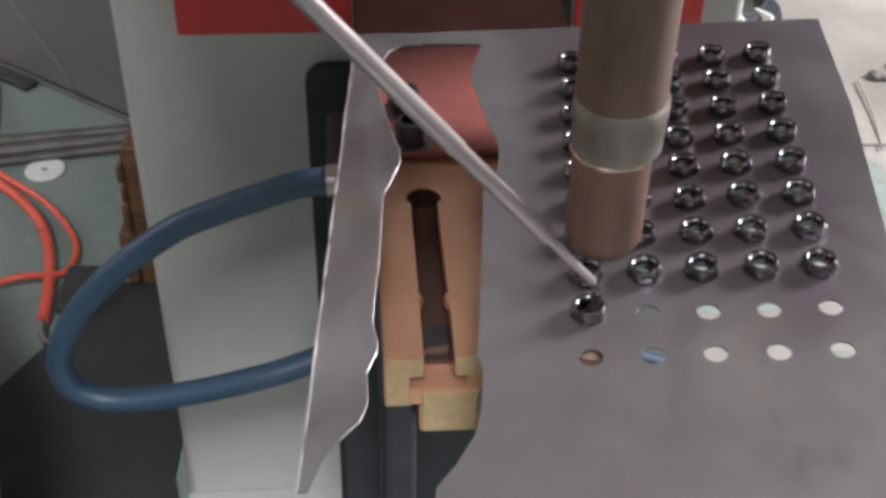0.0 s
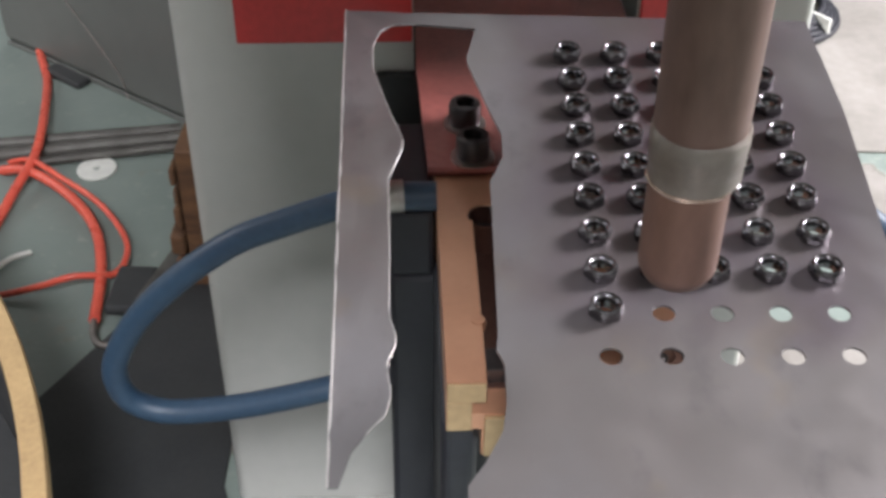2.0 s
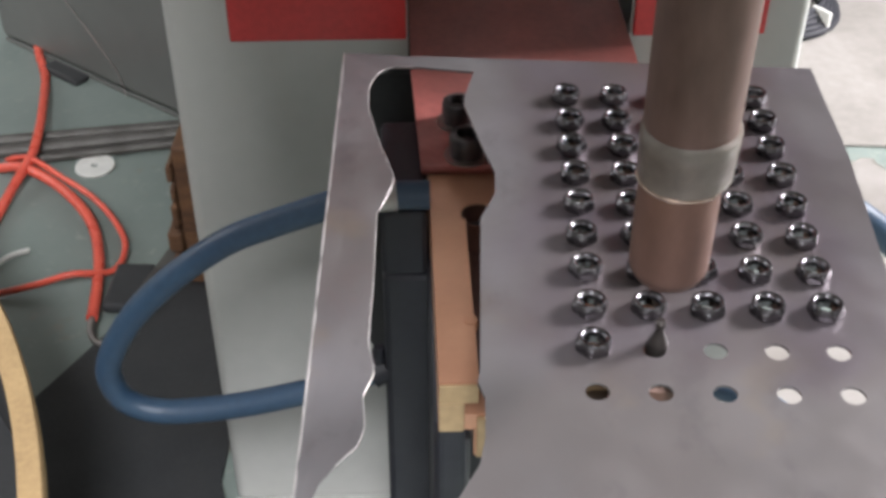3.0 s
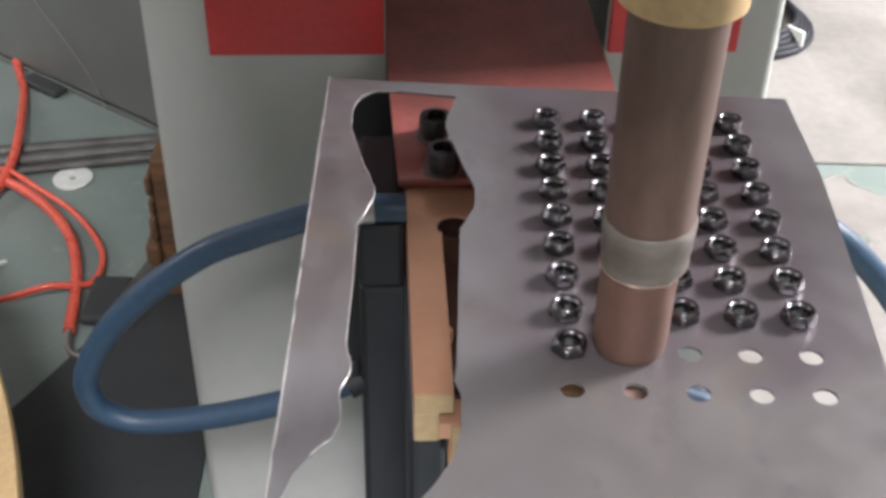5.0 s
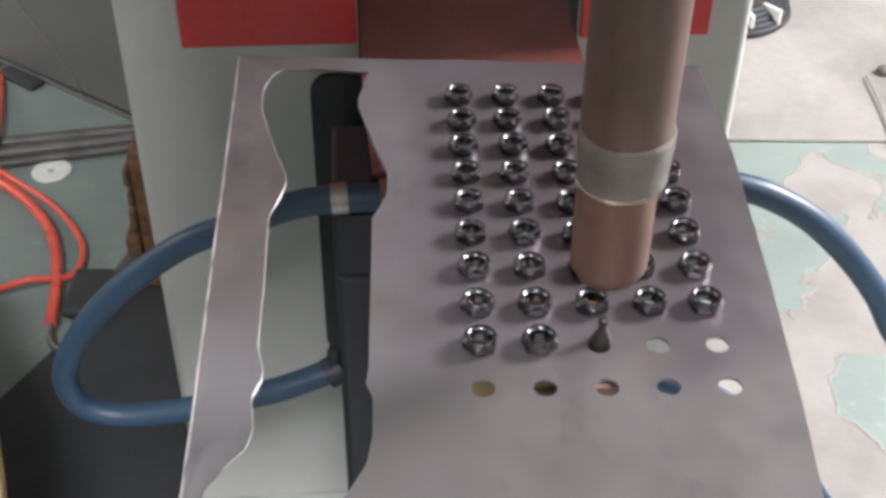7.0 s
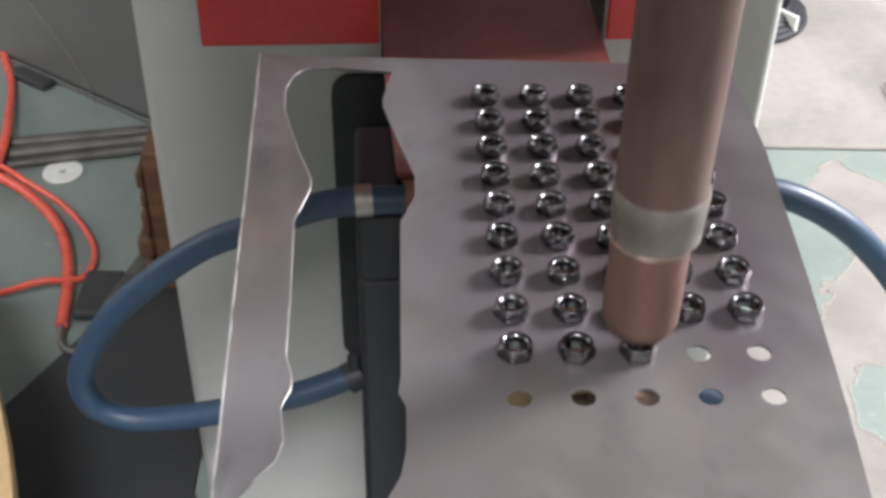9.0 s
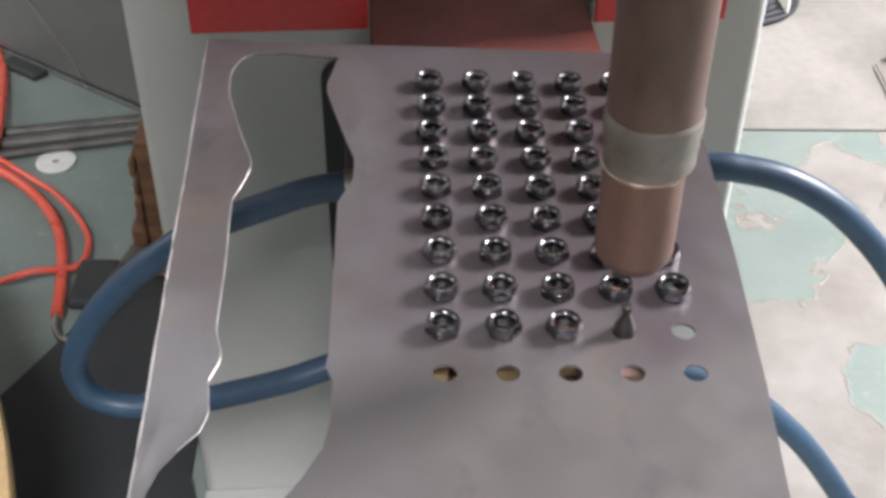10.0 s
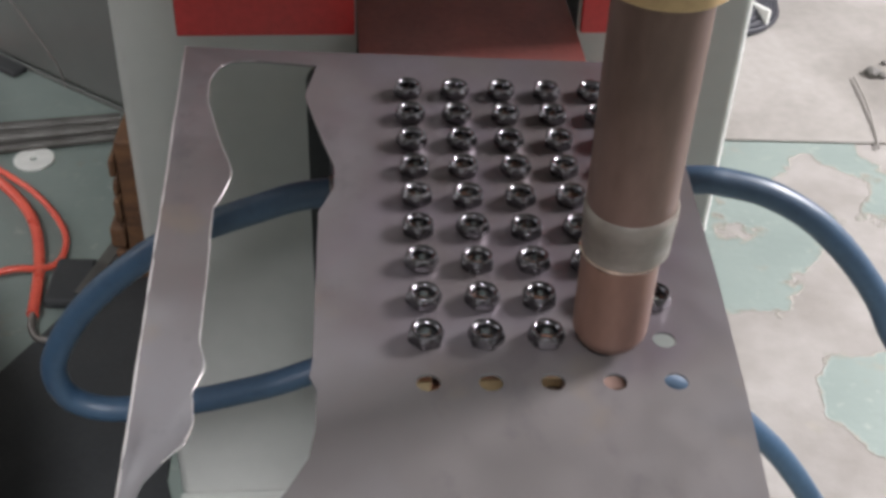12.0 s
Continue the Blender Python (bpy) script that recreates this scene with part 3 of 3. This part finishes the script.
# ---------------------------------------------------------------- hoses
def build_hoses():
    left = empty("water_hose", "blue rubber cooling water hose looping in a wide arc", "hose")
    pts = [(-0.100, 0.152, -0.032), (-0.128, 0.151, -0.033), (-0.146, 0.15, -0.036), (-0.166, 0.15, -0.044), (-0.187, 0.15, -0.053), (-0.208, 0.15, -0.063), (-0.230, 0.15, -0.079), (-0.253, 0.15, -0.100), (-0.272, 0.15, -0.122), (-0.286, 0.15, -0.145), (-0.2935, 0.15, -0.166), (-0.290, 0.15, -0.186), (-0.278, 0.15, -0.196), (-0.262, 0.15, -0.199), (-0.237, 0.15, -0.196), (-0.210, 0.15, -0.190), (-0.170, 0.151, -0.178), (-0.150, 0.154, -0.172), (-0.132, 0.158, -0.166)]
    link_mesh("hose_body", tube(pts, 0.0078, 18), "hose_blue", left, "", True)
    link_mesh("hose_clamp", tube([(-0.1265, 0.151, -0.0329), (-0.1175, 0.152, -0.0326)], 0.0088, 18, 2), "clamp_metal", left, "bright steel hose clamp", True)
    link_mesh("hose_elbow", tube([(-0.136, 0.157, -0.169), (-0.127, 0.160, -0.165)], 0.0098, 12, 2), "black_paint", left, "black hose elbow", True)
    link_mesh("elbow_screw", lathe([(0.004, -0.160), (0.0045, -0.150), (0.003, -0.147)], 10), "black_paint", left, "", True, pose(-0.131, 0.157, 0))
    right = empty("water_hose", "blue rubber cooling water hose looping beside the sheet", "hose")
    pts = [(0.02, 0.165, -0.034), (0.066, 0.16, -0.0255), (0.086, 0.16, -0.027), (0.110, 0.16, -0.034), (0.137, 0.16, -0.050), (0.163, 0.16, -0.075), (0.186, 0.16, -0.104), (0.200, 0.16, -0.128), (0.222, 0.165, -0.165), (0.252, 0.17, -0.235), (0.268, 0.17, -0.310), (0.262, 0.165, -0.360), (0.240, 0.16, -0.362), (0.205, 0.16, -0.310), (0.170, 0.16, -0.257), (0.143, 0.16, -0.224), (0.105, 0.16, -0.19), (0.06, 0.165, -0.175)]
    link_mesh("hose_body", tube(pts, 0.0078, 18), "hose_blue", right, "", True)
    link_mesh("hose_clamp", tube([(0.034, 0.163, -0.0315), (0.043, 0.162, -0.0297)], 0.0088, 18, 2), "clamp_metal", right, "steel hose clamp", True)


# ---------------------------------------------------------------- things on the floor
def build_floor_things():
    w = link_mesh("washer", lathe([(0.0045, 0.0), (0.0232, 0.0), (0.0235, 0.001), (0.0235, 0.0022), (0.0228, 0.003), (0.0045, 0.003)], 36, True), "washer_white", None, "", True, pose(-0.531, 0.815, FLOOR + 0.0005))
    tagged(w, "large pale steel washer lying on the green floor", "washer")
    cab = empty("red_cable", "red rubber cable coiled on the floor", "cable")
    zf, zl = FLOOR + 0.016, FLOOR + 0.0062
    link_mesh("cable_body", tube([(-0.70, 1.14, zl), (-0.677, 1.079, zl), (-0.649, 1.014, zl), (-0.621, 0.92, zf + 0.004), (-0.605, 0.852, zf + 0.009), (-0.600, 0.802, zf + 0.006), (-0.607, 0.753, zf - 0.002), (-0.614, 0.68, zl), (-0.630, 0.62, zl)], 0.0058, 12), "red_cable", cab, "", True)
    link_mesh("cable_end", tube([(-0.640, 0.80, zl), (-0.605, 0.788, zf), (-0.557, 0.755, zf), (-0.513, 0.707, zf), (-0.486, 0.659, zf), (-0.467, 0.595, zf), (-0.456, 0.527, zf)], 0.0060, 12), "red_cable", cab, "", True)
    link_mesh("cable_loop", tube([(-0.640, 0.815, zl), (-0.603, 0.800, zf + 0.006), (-0.557, 0.772, zf), (-0.508, 0.731, zf), (-0.472, 0.689, zf - 0.004), (-0.452, 0.647, zf - 0.004), (-0.455, 0.605, zf - 0.002), (-0.491, 0.583, zf + 0.010), (-0.530, 0.576, zf), (-0.578, 0.571, zl), (-0.64, 0.572, zl)], 0.0036, 12), "red_cable", cab, "", True)
    link_mesh("cable_lug", tube([(-0.456, 0.529, zf), (-0.454, 0.512, zf - 0.003), (-0.446, 0.499, zf - 0.006), (-0.433, 0.498, zf - 0.008)], 0.0036, 10, 4), "clamp_metal", cab, "bare metal cable end", True)
    for a, b, r_ in (((-1.0, 0.745), (-0.44, 0.878), 0.009), ((-1.0, 0.785), (-0.445, 0.898), 0.008), ((-1.0, 0.72), (-0.44, 0.862), 0.006)):
        r = link_mesh("steel_rod", tube([(*a, FLOOR + r_), (*b, FLOOR + r_)], r_, 12, 4), "old_steel", None, "", True)
        tagged(r, "dull grey steel rod lying on the floor", "steel rod", group="rods on the floor")
    wood = empty("rusty_bracket", "rusty brown stacked bracket beside the machine", "bracket")
    link_mesh("bracket_plate", box(-0.372, -0.340, 0.60, 0.665, FLOOR, -0.305, 0.003), "rust_wood", wood)
    z0 = FLOOR + 0.008
    for hgt, out_, dep in ((0.040, 0.012, 0.02), (0.030, 0.015, 0.05), (0.034, 0.007, 0.03), (0.022, 0.004, 0.055), (0.026, 0.006, 0.04)):
        link_mesh("bracket_tab", box(-0.373 - out_, -0.3725, 0.594, 0.60 + dep, z0, z0 + hgt - 0.005, 0.004), "rust_wood", wood)
        z0 += hgt
    lump = link_mesh("black_block", box(-0.452, -0.410, 0.545, 0.615, FLOOR + 0.0062, FLOOR + 0.018, 0.004), "black_rubber")
    tagged(lump, "small black rubber block on the floor", "block")
    bar = link_mesh("flat_bar", box(-0.007, 0.007, -0.052, 0.052, -0.0015, 0.0015, 0.0006), "old_steel", None, "", False, pose(-0.402, 0.605, FLOOR + 0.0197, 0, 0, -14))
    tagged(bar, "short flat steel bar lying on a black block", "steel bar")
    strip = link_mesh("white_strip", tube([(-0.592, 0.612, FLOOR + 0.003), (-0.577, 0.634, FLOOR + 0.006), (-0.560, 0.650, FLOOR + 0.003)], 0.003, 8), "white_paint", None, "", True)
    tagged(strip, "short white plastic strip on the floor", "strip")
    ring = [(-0.66, 0.08), (-0.475, 0.445), (-0.432, 0.535), (-0.405, 0.60), (-0.30, 0.60), (-0.292, 0.33), (-0.272, 0.275), (-0.20, 0.275), (-0.20, -0.15), (-0.66, -0.15)]
    mat_ = link_mesh("rubber_mat", flat_cut(ring, [], 0.006, FLOOR + 0.006), "black_rubber")
    tagged(mat_, "black rubber mat on the floor beside the machine", "mat")
    cabt = empty("grey_cabinet", "grey painted steel cabinet behind the machine", "cabinet", pose(-0.425, 0.911, 0, 0, 0, -34.5))
    link_mesh("cabinet_body", box(-0.39, 0.30, 0.0, 0.5, FLOOR, 0.75, 0.012, 4), "cabinet_grey", cabt)
    link_mesh("plinth", box(-0.375, 0.285, -0.004, 0.0, FLOOR, FLOOR + 0.006, 0.001), "cabinet_grey", cabt)
    wire = link_mesh("grey_wire", tube([(-0.690, 1.090, -0.27), (-0.613, 1.035, -0.363), (-0.588, 1.018, -0.390), (-0.551, 0.992, -0.433), (-0.539, 0.985, -0.452), (-0.532, 0.976, FLOOR + 0.002)], 0.0011, 8), "clamp_metal", None, "", True)
    tagged(wire, "thin pale wire hanging before the grey cabinet", "wire")
    # dark block put where the gap below the cabinet lies in shadow
    dk = link_mesh("dark_tray", box(-0.030, 0.040, -0.012, 0.012, FLOOR, FLOOR + 0.010, 0.004), "black_rubber", None, "", False, pose(-0.630, 1.030, 0, 0, 0, -35))
    tagged(dk, "dark block in place of the shadowed gap under the cabinet", "tray")
    hoop = empty("tan_drum", "open round tub with a tan board rim", "tub")
    spot = pose(-1.119, -0.091, -0.285)
    link_mesh("drum_rim", lathe([(0.781, -0.016), (0.798, -0.017), (0.800, -0.014), (0.800, -0.003), (0.798, 0.0), (0.782, -0.001)], 160, True), "tan_board", hoop, "tan board rim", True, spot)
    link_mesh("drum_wall", lathe([(0.783, FLOOR + 0.2912), (0.7875, FLOOR + 0.2912), (0.7875, -0.002), (0.783, -0.002)], 120, True), "black_rubber", hoop, "dark wall", True, spot)
    link_mesh("drum_bottom", lathe([(0.0, FLOOR + 0.2912), (0.7825, FLOOR + 0.2912), (0.7825, FLOOR + 0.297), (0.0, FLOOR + 0.297)], 96), "black_rubber", hoop, "dark bottom", True, spot)
    coil = empty("cable_coil", "coil of dark blue cable tied with white strips", "cable")
    for k in range(5):
        rr = 0.088 - 0.006 * k
        link_mesh("cable_turn", tube([(rr * math.cos(a), rr * 1.15 * math.sin(a), FLOOR + 0.010 + 0.005 * k) for a in (2 * math.pi * q / 14 for q in range(15))], 0.005, 10, 4), "black_paint", coil, "", True, pose(0.355, 1.255, 0))
    for ang in (-52, -80):
        link_mesh("tie_strip", box(0.066, 0.098, -0.003, 0.003, FLOOR + 0.004, FLOOR + 0.036, 0.0015), "white_paint", coil, "white tie strip", False, pose(0.355, 1.255, 0, 0, 0, ang))
    stick = link_mesh("thin_stick", tube([(0.505, 1.045, FLOOR + 0.008), (0.503, 0.97, FLOOR + 0.008), (0.492, 0.880, FLOOR + 0.004)], 0.0014, 8), "concrete", None, "", True)
    tagged(stick, "thin pale stick lying across the floor joint", "stick")
    rnd = random.Random(8)
    for px, py, sz in ((0.534, 1.060, 0.010), (0.546, 1.052, 0.007), (0.56, 1.09, 0.005)):
        bm = bmesh.new()
        bmesh.ops.create_icosphere(bm, subdivisions=2, radius=sz)
        for v in bm.verts:
            v.co *= 1 + 0.5 * noise.noise(v.co * 90 + Vector((px * 50, 0, 0)))
            v.co.z *= 0.6
        c = link_mesh("debris_lump", bm, "old_steel", None, "", False, pose(px, py, FLOOR + 0.004 + sz * 0.45, 0, 0, rnd.uniform(0, 180)))
        tagged(c, "small dark lump of debris on the floor", "debris", group="debris on the floor")


build_room()
build_machine()
build_hoses()
build_floor_things()
pin = build_pin()
electrode = build_electrode()
rod = build_rod()
plate, nut_data = build_plate()
loose = []
for _ in range(3):
    ob = new("weld_nut", nut_data)
    tagged(ob, "loose shiny steel weld nut pushed onto the pin", "nut", group="loose nuts")
    loose.append(ob)
glow = empty("weld_glow", "orange glowing hot metal at the weld", "sparks")
link_mesh("hot_ring", lathe([(0.0074, -0.001), (0.0081, -0.001), (0.0081, 0.001), (0.0074, 0.001)], 24, True), "glow", glow, "", True)

# glowing arc in place of the weld's soft halo on the sheet
arc = [(-0.0005 + 0.0138 * math.cos(a), 0.0138 * math.sin(a), -0.0022 + 0.0006 * math.sin(5 * a)) for a in (radians(165 + 150 * k / 14) for k in range(15))]
link_mesh("hot_crescent", tube(arc, 0.0009, 10, 2), "glow", glow, "", True)
for ax, ay, az, ar in ((-0.0158, -0.0030, -0.0004, 0.0007), (-0.0165, -0.0075, 0.0012, 0.0005), (0.0012, -0.0152, 0.0008, 0.0005)):
    bm = bmesh.new()
    bmesh.ops.create_icosphere(bm, subdivisions=2, radius=ar)
    link_mesh("spark", bm, "glow", glow, "", True, pose(ax, ay, az))

# ---------------------------------------------------------------- movement
PLATE = [
    (0, -0.0025, -0.0014, 0.0004, 2.55, -5.94, -2.90),
    (0.4, -0.0031, -0.0070, 0.0059, 2.50, -7.04, -2.65),
    (1, -0.0008, -0.0024, -0.0025, 0.27, -2.37, -1.75),
    (1.5, 0.0007, 0.0069, -0.0024, -1.69, -1.18, -3.34),
    (2, -0.0234, 0.0196, -0.0011, 3.96, -0.29, 2.19),
    (2.5, -0.0234, 0.0017, 0.0041, -1.23, -0.48, 0.34),
    (3, -0.0266, -0.0028, -0.0009, -0.57, -0.26, 0.46),
    (3.5, -0.0271, -0.0049, -0.0002, -0.61, -0.43, 0.79),
    (5.5, -0.0256, -0.0041, 0.0057, -3.84, -0.09, -0.23),
    (6, -0.0495, 0.0016, -0.0008, 0.53, -2.39, 3.70),
    (6.5, -0.0503, -0.0020, -0.0021, -0.45, -0.85, 1.92),
    (7, -0.0512, -0.0051, 0.0012, -0.29, 0.52, 1.95),
    (7.5, -0.0504, -0.0065, 0.0016, -0.04, 0.32, 2.30),
    (9.5, -0.0759, 0.0009, 0.0046, -2.58, 2.82, 3.48),
    (10, -0.0751, -0.0025, 0.0004, -0.79, 1.60, 2.09),
    (10.5, -0.0756, -0.0029, 0.0001, -0.69, 1.37, 2.33),
    (11, -0.0753, -0.0054, -0.0007, 0.24, 1.08, 2.68),
    (11.5, -0.0757, -0.0071, 0.0021, -0.77, 1.44, 2.93),
    (12, -0.0761, -0.0019, -0.0002, -0.80, 0.99, 3.02),
]
ROD_WAY = Vector((-0.112, -0.004, 0.128)).normalized()
ROD_TIP = Vector((-0.0015, 0.0, 0.0205))
ROD_TURN = ROD_WAY.to_track_quat("Z", "Y").to_matrix().to_4x4()


def motions():
    def plate_pose(r):
        return pose(*r[1:])

    rows = sorted([(r[0], plate_pose(r)) for r in PLATE] + [(a, plate_pose((a, *[r for r in PLATE if r[0] == b][0][1:]))) for a, b in ((1.78, 1.5), (2.2, 2.5), (4.1, 3.5), (4.6, 3.5), (5.1, 5.5), (5.62, 5.5), (6.2, 6.5), (7.9, 7.5), (8.6, 7.5), (9.1, 7.5))] + [(5.8, pose(-0.042, 0.021, 0.012, -1.5, -1.2, 2.2))] + [(9.3, Matrix.Translation((0.003, 0.018, 0.002)) @ plate_pose([r for r in PLATE if r[0] == 9.5][0]))], key=lambda r: r[0])
    walk(plate, rows)
    up, down = 0.046, 0.0118
    lift = [(0, up), (0.28, 0.0455), (0.38, 0.032), (0.48, down), (0.7, down), (1.36, down), (1.5, 0.040), (1.62, up), (4.0, up), (4.15, 0.03), (4.3, down), (4.5, down), (5.2, down), (5.34, 0.03), (5.46, up),
            (7.55, up), (7.7, 0.028), (7.85, down), (8.0, down), (8.9, down), (9.05, 0.035), (9.15, up), (11.1, up), (11.22, 0.036), (11.36, 0.016), (11.45, down), (12.0, down)]
    walk(electrode, [(t, pose(0, 0, z)) for t, z in lift])
    away = 0.30
    slide = [(0, 0.0), (0.06, 0.01), (0.18, away), (3.4, away), (3.6, 0.105), (3.7, 0.0), (3.85, 0.0), (4.05, away), (6.98, away), (7.1, 0.125), (7.2, 0.0), (7.3, 0.0), (7.4, 0.12), (7.5, away), (10.5, away), (10.6, 0.19), (10.7, 0.004), (10.8, 0.0), (10.9, 0.15), (11.0, away), (12.0, away)]
    walk(rod, [(t, Matrix.Translation(ROD_TIP + ROD_WAY * s) @ ROD_TURN) for t, s in slide])
    sunk = -0.008
    walk(pin, [(t, pose(0, 0, z)) for t, z in ((0, 0), (0.4, -0.002), (0.56, sunk), (1.4, sunk), (1.6, sunk), (1.8, -0.02), (2.3, -0.02), (2.5, sunk), (2.7, 0), (4.15, 0), (4.3, sunk), (5.5, sunk), (5.65, -0.02), (6.02, -0.02), (6.25, 0), (7.7, 0), (7.85, sunk), (9.0, sunk), (9.15, -0.02), (9.4, -0.02), (9.52, sunk + 0.002), (9.65, 0), (11.2, 0), (11.4, sunk), (12, sunk))])
    # each loose nut waits up the feeder, rides down on the rod and then stays on the sheet
    for ob, col, t0, t1 in ((loose[0], 1, 3.5, 3.75), (loose[1], 2, 7.0, 7.25), (loose[2], 3, 10.5, 10.78)):
        wait = Matrix.Translation(ROD_TIP + ROD_WAY * (away + 0.035)) @ ROD_TURN
        spot = pose(col * G, 0, TOP + 0.0002, 0, 0, 14 * col)
        out = [(0.0, wait), (t0, wait)]
        ride = [(t, s) for t, s in slide if t0 < t < t1]
        for t, s in ride:
            out.append((t, Matrix.Translation(ROD_TIP + ROD_WAY * (s + 0.004)) @ ROD_TURN))
        before = [r for r in rows if r[0] <= t1][-1]
        after = [r for r in rows if r[0] > t1]
        out.append((t1, before[1].lerp(after[0][1], (t1 - before[0]) / (after[0][0] - before[0])) @ spot))
        out += [(t, m @ spot) for t, m in after]
        walk(ob, out)
    low = -0.012
    walk(glow, [(0, pose(0, 0, low)), (0.74, pose(0, 0, low)), (0.8, pose(0, 0, 0.0058)), (0.94, pose(0, 0, 0.0058)), (1.0, pose(0, 0, 0.0018)), (1.06, pose(0, 0, low)), (4.5, pose(0, 0, low)), (4.56, pose(0, 0, 0.0058)), (4.82, pose(0, 0, 0.0058)), (4.88, pose(0, 0, low)),
                (8.1, pose(0, 0, low)), (8.16, pose(0, 0, 0.0058)), (8.42, pose(0, 0, 0.0058)), (8.48, pose(0, 0, low)), (11.54, pose(0, 0, low)), (11.6, pose(0, 0, 0.0058)), (11.8, pose(0, 0, 0.0058)), (11.86, pose(0, 0, low)), (12, pose(0, 0, low))])


motions()
